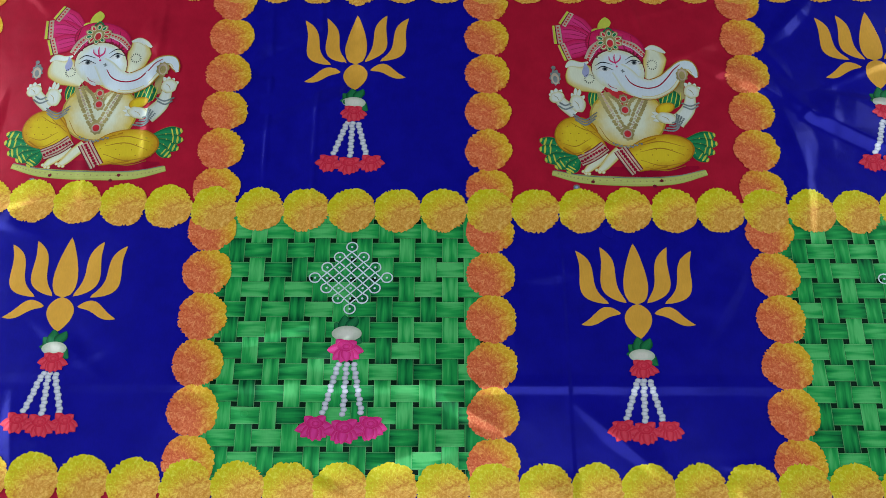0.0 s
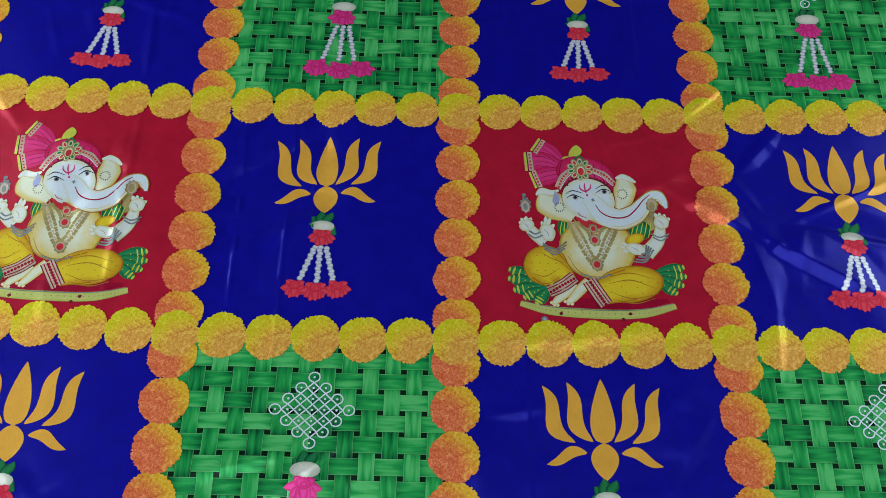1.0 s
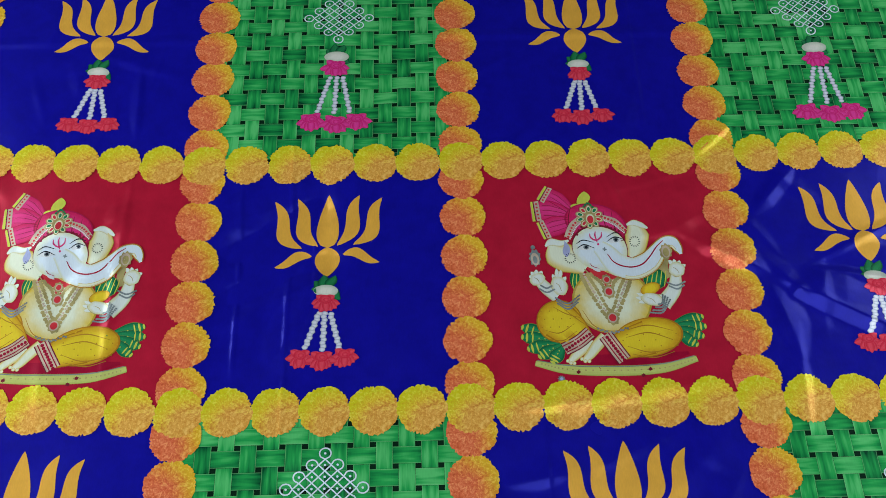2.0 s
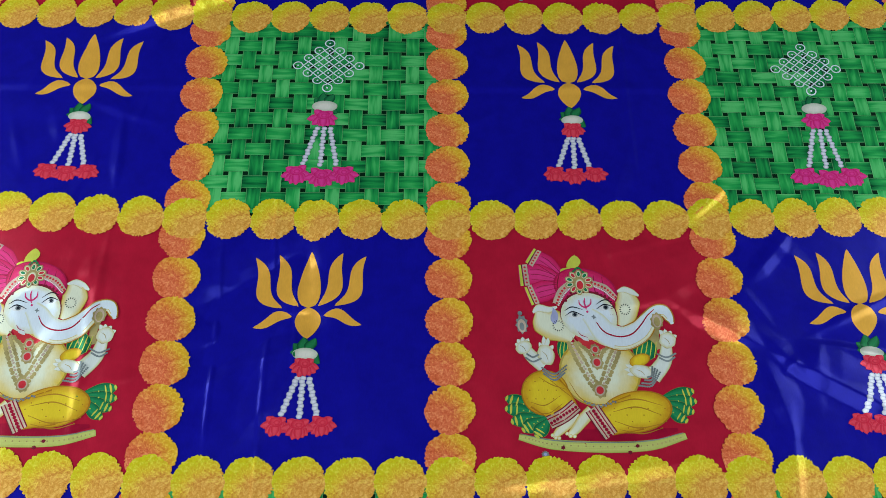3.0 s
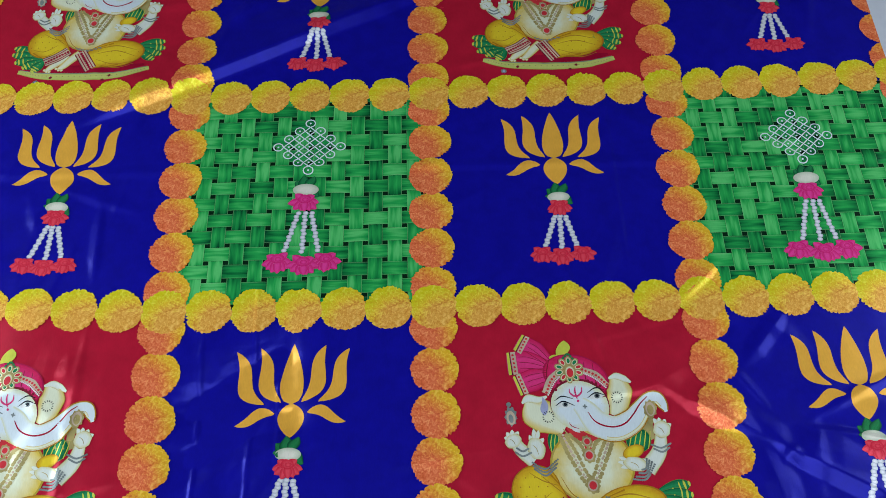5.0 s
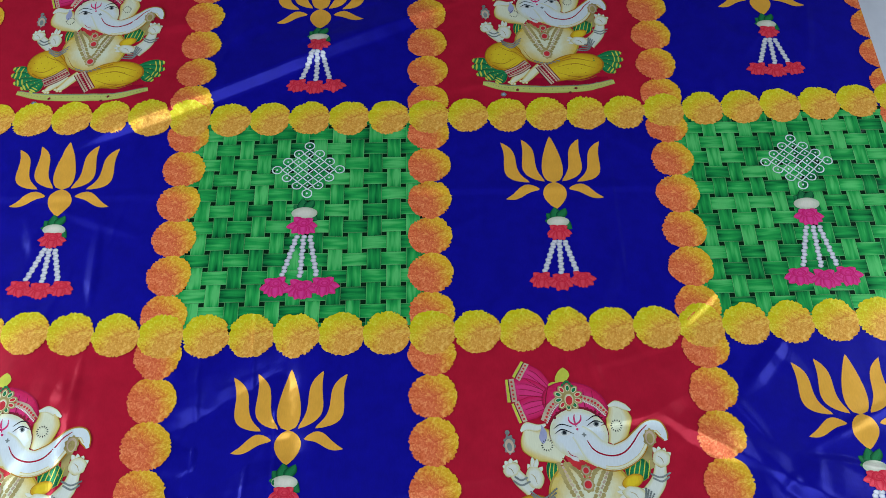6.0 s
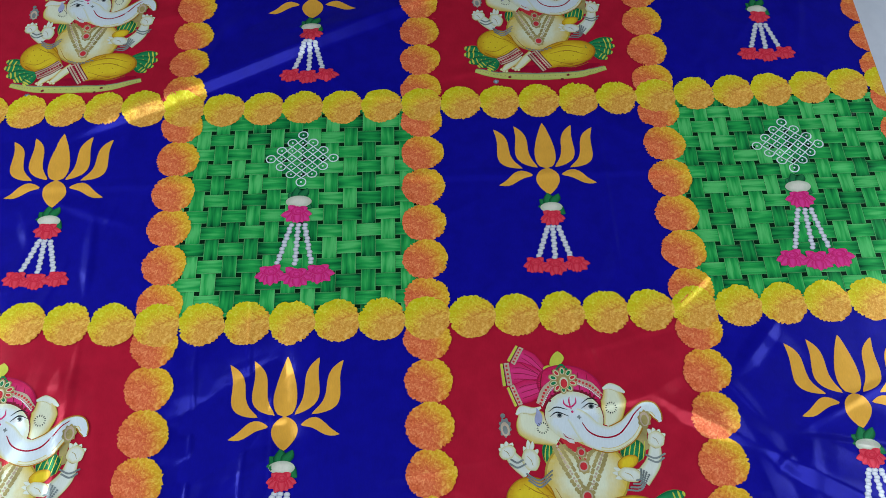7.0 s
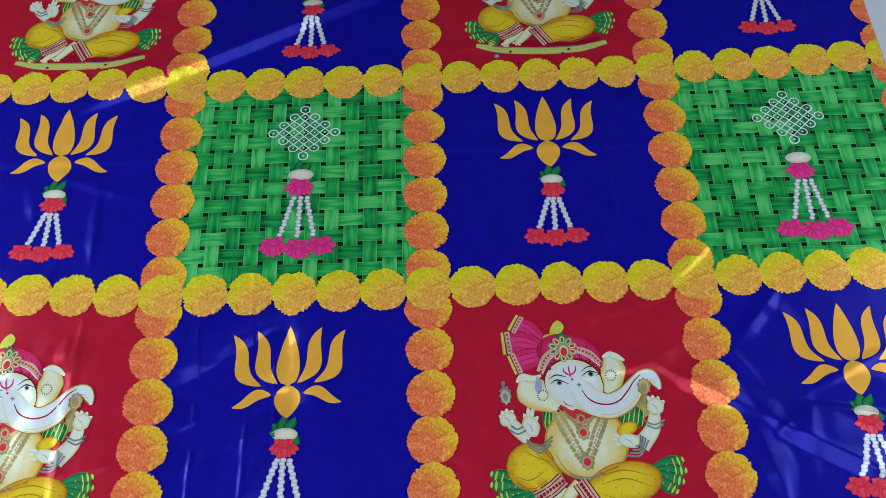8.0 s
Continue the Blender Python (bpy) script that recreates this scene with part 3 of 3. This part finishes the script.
def figure_panel(ox, oy, seed, dx=0, dy=0):
    """Red square with a printed seated elephant-headed figure, made of plain coloured shapes."""
    panel = block("red_panel", ox / 1000, ox / 1000 + C, oy / 1000, oy / 1000 + D, 0.2, RED, cloth)
    tagged(panel, "crimson printed square with a seated elephant-headed figure")
    ox, oy = ox + dx, oy + dy
    P = lambda x, y: (ox + x, oy + y)

    def oval(name, x, y, rx, ry, lift, mat, turn=0, **more):
        return disc(name, ox + x, oy + y, rx, ry, lift, mat, panel, turn, **more)

    def band(name, pts, widths, lift, mat, steps=44):
        w = np.interp(np.linspace(0, 1, steps), np.linspace(0, 1, len(widths)), widths)
        return ribbon(name, curve([P(*q) for q in pts], steps), w, lift, mat, panel, across=5)

    def row(name, pts, count, r, lift, mat, wob=0.0):
        """Small dots along a way, as one print."""
        way = curve([P(*q) for q in pts], count)
        return joined([disc("dot", q[0], q[1] + wob * (-1) ** k, r, r, lift + 0.04 * (k % 2), mat, panel, points=8, rings=2) for k, q in enumerate(way)], name, panel)

    # plinth and cushion
    band("cushion_top", ((95, 54), (150, 49), (190, 48), (240, 51), (280, 58)), (5, 19, 22, 18, 4), 1.3, CUSHION)
    band("plinth_band", ((84, 49), (125, 40), (187, 36.5), (245, 39), (289, 50)), (7, 13, 14, 13, 8), 1.5, PLINTH)
    band("plinth_line", ((86, 53), (125, 45), (187, 42), (245, 44.5), (286, 54)), (0.8, 1.3, 1.3, 1.3, 0.8), 1.8, GREY)
    row("stud_edging", ((92, 48), (125, 40), (187, 37), (245, 39), (282, 48)), 30, 1.0, 1.9, OLIVE)
    for x, y in ((137, 36), (228, 38), (218, 30)):
        oval("plinth_flower", x, y, 3, 3, 1.95, MAROON, edge=lobed(6, 0.35, 3), points=16)
    # side fans
    for k, tip in enumerate(((68, 98), (67, 84), (74, 67), (88, 56), (105, 48))):
        petal("fan_fold", P(124, 78), P(*tip), 19, 1, 1.5 + 0.12 * k, FAN, panel, 0.55)
        turn = math.degrees(math.atan2(78 - tip[1], 124 - tip[0]))
        for f, w in ((0.72, 1.0), (0.85, 1.5), (0.95, 1.6)):
            oval("fan_stripe", tip[0] * f + 124 * (1 - f), tip[1] * f + 78 * (1 - f), w, 6.2 - 2.5 * (f > 0.9), 2.2, LIME, turn)
        for f in (0.45, 0.58):
            oval("fan_dot", tip[0] * f + 124 * (1 - f), tip[1] * f + 78 * (1 - f), 0.9, 0.9, 2.2, LIME, points=6, rings=2)
    for k, tip in enumerate(((307, 107), (309, 93), (304, 79), (294, 67))):
        petal("fan_fold", P(256, 94), P(*tip), 17, 1, 1.5 + 0.12 * k, FAN, panel, 0.55)
        turn = math.degrees(math.atan2(94 - tip[1], 256 - tip[0]))
        for f, w in ((0.72, 0.9), (0.84, 1.4), (0.95, 1.5)):
            oval("fan_stripe", tip[0] * f + 256 * (1 - f), tip[1] * f + 94 * (1 - f), w, 5.6 - 2.2 * (f > 0.9), 2.2, LIME, turn)
        oval("fan_dot", tip[0] * 0.55 + 256 * 0.45, tip[1] * 0.55 + 94 * 0.45, 0.9, 0.9, 2.2, LIME, points=6, rings=2)
    # arms, halo and sleeves at the sides of the torso
    band("cream_band", ((120, 138), (104, 152), (94, 168)), (20, 17, 12), 1.5, CREAM)
    band("cream_band", ((256, 124), (274, 146), (280, 172)), (22, 19, 13), 1.5, CREAM)
    band("olive_halo", ((262, 158), (256, 172), (262, 190), (270, 200)), (22, 30, 22, 10), 1.4, OLIVE)
    oval("green_sleeve", 250, 160, 16, 15, 1.7, FAN, 20)
    oval("green_sleeve", 147, 158, 9, 16, 1.7, FAN, 12)
    for k in range(5):
        band("sleeve_stripe", ((237 + 6 * k, 149), (240 + 6 * k, 160), (244 + 5.5 * k, 171)), (0.8, 1.4, 0.8), 1.9, LIME, 8)
    for k in range(3):
        band("sleeve_stripe", ((142 + 5 * k, 146), (141 + 5 * k, 158), (144 + 4 * k, 171)), (0.8, 1.4, 0.8), 1.9, LIME, 8)
    # ears
    band("cream_lobe", ((116, 212), (124, 200), (140, 190), (160, 176)), (10, 40, 42, 18), 2.0, BELLY)
    band("lobe_fold", ((109, 210), (117, 216), (130, 214), (141, 218)), (3, 11, 9, 3), 2.3, CREAM)
    petal("lilac_tassel", P(135, 218), P(137, 194), 10, 1, 2.5, LILAC, panel, 0.7)
    band("cream_lobe", ((232, 240), (234, 224), (230, 206), (224, 192)), (18, 33, 28, 12), 2.0, BELLY)
    band("lobe_fold", ((222, 240), (232, 243), (242, 239), (250, 234)), (3, 9, 9, 3), 2.3, CREAM)
    for x, y in ((141, 192), (230, 215)):
        for k in range(14):
            a = 2 * math.pi * k / 14
            petal("lobe_dash", P(x + 5 * math.cos(a), y + 5 * math.sin(a)), P(x + 8 * math.cos(a), y + 8 * math.sin(a)), 1.2, 0, 2.6, JET, panel, steps=5)
    # torso and the two ochre legs
    oval("belly_oval", 190, 131, 52, 46, 2.0, BELLY)
    band("fold_line", ((150, 118), (164, 96), (188, 89), (214, 96)), (0.5, 1.2, 1.2, 0.5), 2.15, TAWNY, 20)
    oval("ochre_oval", 119, 104, 30, 29, 2.3, OCHRE, 20)
    band("ochre_band", ((118, 105), (134, 90), (147, 76)), (54, 46, 32), 2.4, OCHRE)
    oval("ochre_oval", 231, 80, 46, 26, 2.4, OCHRE, 10)
    band("ochre_band", ((232, 80), (212, 74), (188, 66)), (46, 42, 34), 2.5, OCHRE)
    for k, pts in enumerate((((204, 90), (232, 96), (264, 88)), ((202, 80), (232, 86), (262, 76)), ((204, 68), (232, 60), (264, 66)), ((208, 58), (236, 53), (262, 60)),
                             ((100, 92), (118, 88), (138, 100)), ((112, 124), (128, 114), (146, 108)), ((104, 80), (122, 78), (140, 90)), ((126, 120), (140, 108), (152, 98)))):
        band("fold_line", pts, (0.5, 1.8 - 0.1 * k, 0.5), 2.75, TAWNY, 14)
    for k in range(16):
        oval("sprig", 198 + 21 * (k % 4) + 6 * (k // 4 % 2), 60 + 8 * (k // 4), 0.9, 0.9, 2.8, TAWNY, points=6, rings=2)
    for k in range(12):
        oval("sprig", 96 + 11 * (k % 4) + 4 * (k // 4 % 2), 96 + 11 * (k // 4), 0.9, 0.9, 2.8, TAWNY, points=6, rings=2)
    # laced anklets, then the feet with their toes
    for a, b, w in (((122, 66), (157, 88), 18), ((197, 50), (176, 84), 20)):
        mid = ((a[0] + b[0]) / 2 + 1, (a[1] + b[1]) / 2 - 2)
        band("laced_band", (a, mid, b), (w, w, w), 2.8, MAROON)
        band("band_lace", (a, mid, b), (w * 0.84, w * 0.84, w * 0.84), 2.95, LACE)
        for m in (-0.26, 0.26):
            way = [(ox + q[0] + m * w * (b[1] - a[1]) / 42, oy + q[1] - m * w * (b[0] - a[0]) / 42) for q in (a, mid, b)]
            ribbon("band_line", curve(way, 14), 1.5, 3.05, CUSHION, panel)
        for k in range(9):
            f = (k + 0.5) / 9
            oval("band_ring", a[0] + (b[0] - a[0]) * f + 0.8, a[1] + (b[1] - a[1]) * f - 1.4, w * 0.12, w * 0.12, 3.2, CUSHION, points=8, rings=2)
    band("cream_drop", ((158, 78), (146, 66), (134, 56), (126, 48)), (12, 13, 11, 6), 1.9, BELLY)
    band("cream_drop", ((176, 82), (164, 70), (154, 58), (145, 50)), (15, 15, 12, 7), 1.95, BELLY)
    for x, y in ((125, 51), (129, 48), (133, 47.5), (143, 53), (147, 50), (152, 49.5)):
        oval("drop_bead", x, y, 2.6, 2.2, 2.3, BELLY, 40, points=12, rings=2)
    # turban
    for k, (way, wide) in enumerate(((((152, 256), (130, 278), (108, 292)), (14, 28, 24)), (((150, 254), (120, 263), (93, 262)), (16, 31, 30)), (((152, 246), (126, 240), (103, 232)), (18, 30, 26)))):
        band("pink_lobe", way, wide, 2.1 + 0.15 * k, MAGENTA)
        full = curve([P(*q) for q in way], 60)
        wide = np.interp(np.linspace(0, 1, 60), (0, 0.5, 1), wide)
        for name, a, b, mat in (("lobe_lace", 45, 53, LACE), ("lobe_edge", 54, 59, LIME), ("lobe_line", 53, 54 + 1, JET)):
            ribbon(name, full[a:b], wide[a:b], 2.75 + 0.15 * k, mat, panel, across=5)
        at, step = full[49], full[50] - full[48]
        step = step / np.linalg.norm(step)
        for g in (-0.36, -0.18, 0, 0.18, 0.36):
            disc("lobe_gem", at[0] - step[1] * g * wide[47], at[1] + step[0] * g * wide[47], 1.5, 1.5, 3.3, GEM, panel, points=8, rings=2)
        for g in (-0.25, 0.0, 0.25):
            line = [(full[m][0] - step[1] * g * wide[m], full[m][1] + step[0] * g * wide[m]) for m in range(8, 44, 3)]
            ribbon("lobe_crease", line, 0.6, 2.7 + 0.15 * k, MAROON, panel)
    petal("lime_plume", P(171, 258), P(148, 270), 13, 3, 2.7, LIME, panel, 0.6)
    petal("lime_plume", P(166, 258), P(169, 292), 17, 3, 2.75, LIME, panel, 0.6)
    oval("pink_oval", 180, 243, 43, 29, 2.8, MAGENTA, -16)
    for k in range(6):
        band("turban_fold", ((148 + 11 * k, 268 - 1.5 * k), (144 + 12 * k, 254 - 2 * k), (142 + 13 * k, 236 - 2 * k)), (0.5, 1.5, 0.5), 2.95, MAROON, 12)
    # face with its eyes, brows and forehead marks, then the trunk and tusk
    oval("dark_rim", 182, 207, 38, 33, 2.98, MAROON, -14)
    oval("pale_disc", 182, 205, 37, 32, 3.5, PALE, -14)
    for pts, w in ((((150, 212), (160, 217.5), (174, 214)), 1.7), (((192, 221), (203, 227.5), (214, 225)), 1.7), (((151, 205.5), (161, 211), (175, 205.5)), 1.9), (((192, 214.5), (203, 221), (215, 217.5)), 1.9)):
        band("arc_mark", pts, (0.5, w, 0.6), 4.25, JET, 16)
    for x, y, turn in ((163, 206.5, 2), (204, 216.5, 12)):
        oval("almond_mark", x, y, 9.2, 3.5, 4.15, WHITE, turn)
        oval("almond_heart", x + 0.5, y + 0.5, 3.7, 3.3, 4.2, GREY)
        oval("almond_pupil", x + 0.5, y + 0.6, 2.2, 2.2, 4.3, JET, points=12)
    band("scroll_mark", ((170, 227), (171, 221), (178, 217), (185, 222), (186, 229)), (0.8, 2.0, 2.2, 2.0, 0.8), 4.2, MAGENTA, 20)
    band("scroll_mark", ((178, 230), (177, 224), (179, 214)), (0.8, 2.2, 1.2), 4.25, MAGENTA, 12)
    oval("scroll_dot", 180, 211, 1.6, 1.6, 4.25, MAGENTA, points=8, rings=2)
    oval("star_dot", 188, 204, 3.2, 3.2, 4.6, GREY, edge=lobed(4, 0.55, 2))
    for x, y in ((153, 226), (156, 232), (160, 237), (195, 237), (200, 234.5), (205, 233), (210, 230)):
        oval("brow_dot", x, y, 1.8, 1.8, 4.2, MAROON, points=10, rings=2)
    band("laced_rim", ((139, 222), (148, 240), (164, 254)), (8, 9, 7), 3.8, LACE)
    band("laced_rim", ((188, 252), (206, 245), (220, 231)), (7, 8, 5), 3.8, LACE)
    for pts in (((141, 223), (149, 240), (164, 253)), ((189, 252), (206, 244), (219, 232))):
        row("gem_edging", pts, 9, 1.7, 4.0, GEM)
    for pts in (((143, 220), (153, 237), (166, 249)), ((188, 248), (204, 240), (217, 228))):
        row("pearl_edging", pts, 16, 1.1, 4.0, WHITE)
    # jewel
    for k in range(10):
        a = 2 * math.pi * k / 10 + 0.3
        x, y = 172 + 13 * math.cos(a), 252 + 12 * math.sin(a)
        oval("jewel_leaf", x, y, 6.2, 4.2, 4.1, OLIVE, math.degrees(a))
        oval("leaf_rim", x, y, 4.9, 3.1, 4.25, CREAM, math.degrees(a), points=14)
        oval("leaf_stone", x, y, 3.4, 2.0, 4.4, FAN if k % 3 else GEM, math.degrees(a), points=12)
    oval("jewel_setting", 173, 250, 8, 10, 4.5, OLIVE)
    oval("jewel_rim", 173, 249, 6, 8, 4.65, CREAM)
    oval("jewel", 173, 248, 4.3, 6, 4.8, GEM)
    row("jewel_tip", ((166, 268), (172, 273), (178, 267)), 6, 1.8, 4.5, FAN)
    way = ((180, 208), (190, 198), (203, 182), (223, 175), (245, 184), (259, 199), (270, 211), (281, 212), (287, 203), (290, 195))
    band("curled_band", way, (20, 28, 34, 33, 30, 24, 18, 16, 12, 4), 4.0, PALE, 56)
    full = np.array(curve([P(*q) for q in way], 56))
    side = np.gradient(full, axis=0)
    side = np.stack([side[:, 1], -side[:, 0]], -1) / np.linalg.norm(side, axis=1, keepdims=True)
    half = np.interp(np.linspace(0, 1, 56), np.linspace(0, 1, 10), (20, 28, 34, 33, 30, 24, 18, 16, 12, 4)) / 2
    for m, a, b in ((1, 14, 55), (-1, 20, 55)):
        ribbon("band_outline", (full + m * side * half[:, None])[a:b], 1.5, 4.35, TAWNY, panel)
    ribbon("band_shade", (full + 0.78 * side * half[:, None])[16:50], 4.0, 4.15, BELLY, panel)
    band("curled_line", ((191, 197), (198, 186), (209, 179.5), (223, 177.5), (237, 182), (249, 194), (258, 206), (268, 215)), (1, 1.8, 2, 2, 2, 1.8, 1.6, 1), 4.4, CUSHION, 40)
    petal("white_tip", P(169, 180), P(179, 171), 7, 0, 4.5, WHITE, panel, 1.4)
    band("tip_line", ((166, 184), (170, 179), (178, 176)), (0.5, 1.2, 0.5), 4.6, CUSHION, 10)
    # collar and chains on the torso
    band("red_collar", ((163, 180), (178, 168), (198, 163)), (5, 15, 4), 2.5, GEM)
    band("collar_line", ((158, 176), (174, 160), (200, 156)), (1, 2.2, 1), 2.6, OLIVE)
    for top, drop, mat, r in ((153, 104, OLIVE, 2.8), (157, 109, LACE, 1.6), (161, 116, OLIVE, 2.4), (166, 138, OLIVE, 2.4), (170, 144, GEM, 1.4)):
        row("chain", ((top, 168), (top + 11, 140 + (drop - 104) * 0.5), (187, drop), (209 - (top - 153), 140 + (drop - 104) * 0.5), (220 - (top - 153), 166)), 40, r, 2.8, mat, 0.5)
    for x, y, r in ((186, 160, 7), (187, 143, 9), (188, 107, 9.5)):
        oval("pendant", x, y, r, r * 1.15, 3.0, OLIVE, edge=lobed(8, 0.2, 2))
        oval("pendant_rim", x, y, r * 0.66, r * 0.72, 3.15, LACE)
        oval("pendant_gem", x, y, r * 0.48, r * 0.52, 3.3, GEM)
    row("waist_chain", ((168, 92), (186, 87), (206, 93)), 14, 1.5, 2.9, GREY, 0.8)
    # hands at the sides, each a rounded palm with its fingers
    for x, y, rx, ry, turn, leaves in ((95, 163, 11, 9, 20, ((84, 168), (87, 174), (94, 177), (102, 175))), (123, 153, 11, 15, 8, ((115, 170), (121, 178), (127, 176), (133, 166))),
                                       (281, 173, 12, 11, 0, ((272, 187), (279, 188), (287, 186), (294, 180))), (243, 131, 16, 9, -15, ((223, 140), (221, 134), (224, 127), (258, 136)))):
        for k, tip in enumerate(leaves):
            root = (x + 0.25 * (tip[0] - x), y + 0.25 * (tip[1] - y))
            petal("slim_leaf", P(*root), P(*tip), 6.2, 0.5, 2.6 + 0.06 * k, CREAM, panel, 0.75, 14)
        oval("cream_oval", x, y, rx, ry, 2.9, CREAM, turn, edge=lobed(6, 0.08, int(x)))
        band("crease_line", ((x - rx * 0.4, y + ry * 0.3), (x, y), (x + rx * 0.2, y - ry * 0.5)), (0.5, 1.0, 0.5), 3.1, OLIVE, 8)
    oval("ochre_bowl", 242, 146, 14, 8, 2.65, OCHRE, 20)
    for pts in (((117, 136), (132, 128), (148, 139)), ((118, 132), (132, 124), (147, 134)), ((119, 128), (132, 120), (145, 129)), ((97, 149), (106, 144), (116, 148)), ((99, 154), (106, 150), (113, 153)),
                ((238, 113), (254, 113), (266, 130)), ((242, 116), (255, 117), (263, 133)), ((246, 120), (255, 121), (260, 135)), ((250, 124), (255, 126), (257, 137)), ((266, 154), (277, 150), (289, 155)), ((268, 149), (278, 145), (287, 150))):
        row("bangle", pts, 17, 1.3, 3.2, GREY)
    oval("rod_head", 94, 194, 9, 13, 2.7, GREY, 8, edge=lobed(9, 0.25, 4))
    oval("rod_rim", 94, 192, 5.5, 9, 2.8, LACE, 8)
    oval("rod_gem", 94, 191, 3, 5.5, 2.9, GREY, 8)
    oval("rod_knob", 92, 209, 3, 3, 2.7, GREY)
    oval("rod_head", 270, 199, 9, 13, 4.5, OLIVE, 0, edge=lobed(9, 0.2, 6))
    oval("rod_rim", 270, 199, 6, 9, 4.65, LACE, 0)
    oval("rod_gem", 270, 198, 4, 6.5, 4.8, OLIVE, 0)
    oval("star_mark", 115, 28, 5, 5, 2.3, GREY, 0, edge=lobed(10, 0.35, 7))
    oval("star_heart", 115, 28, 2, 2, 2.5, LILAC, 0, points=10, rings=2)


# how far the motif sits off its usual place in some squares (mm)
SHIFT = {(2, -1): (11, -6), (2, 1): (14, 12), (0, 1): (5, 3), (1, 0): (5, 5), (1, -2): (11, 3), (-1, -2): (5, 2), (-1, 0): (7, 0), (2, 0): (2, 6), (0, -2): (0, 4)}
for r in range(ROW0, ROW1):
    for c in range(-2, 2):
        ox, oy = 1000 * c * C, 1000 * r * D
        seed = 100 * (r + 5) + 10 * (c + 3)
        kind = (figure_panel, lotus_panel)[c % 2] if r % 2 == 0 else (lotus_panel, woven_panel)[c % 2]
        kind(ox, oy, seed, *SHIFT.get((r, c), (0, 0)))


def marigold(name, x, y, lift, material, seed):
    """A printed flower head, cut off where the cloth ends."""
    edge = jagged(seed)
    ob = disc(name, x, y, 32.5, 32, lift, material, cloth, edge=edge, points=108, rings=10)
    flat = ob.data
    for q in flat.vertices:
        if abs(q.co.x) > HALF - 0.001:
            q.co.x = math.copysign(HALF - 0.001, q.co.x)
    return ob


def sag(x, row):
    """The garlands hang a little low in the middle of the cloth (mm), the far ones rise at both ends."""
    return -5.0 + ((22.0 if row < 1.5 else 6.0) if x < 0 else 4.0 + 16.0 * max(row, 0)) * x * x


for i in range(-2, 3):
    for r in range(ROW0, ROW1):
        for k in range(6):
            marigold("orange_marigold", 1000 * i * C, 1000 * (r + (k + 0.5) / 6) * D + sag(i * C, r + (k + 0.5) / 6), 3.0 + 0.15 * (k % 2), ORANGE_FLOWER, 1000 + 97 * i + 13 * r + k)
for r in range(ROW0, ROW1 + 1):
    for k in range(-12, 13):
        marigold("yellow_marigold", 1000 * k * C / 6, 1000 * r * D + sag(k * C / 6, r), 3.4 + 0.15 * (k % 2), YELLOW_FLOWER, 5000 + 31 * r + k)
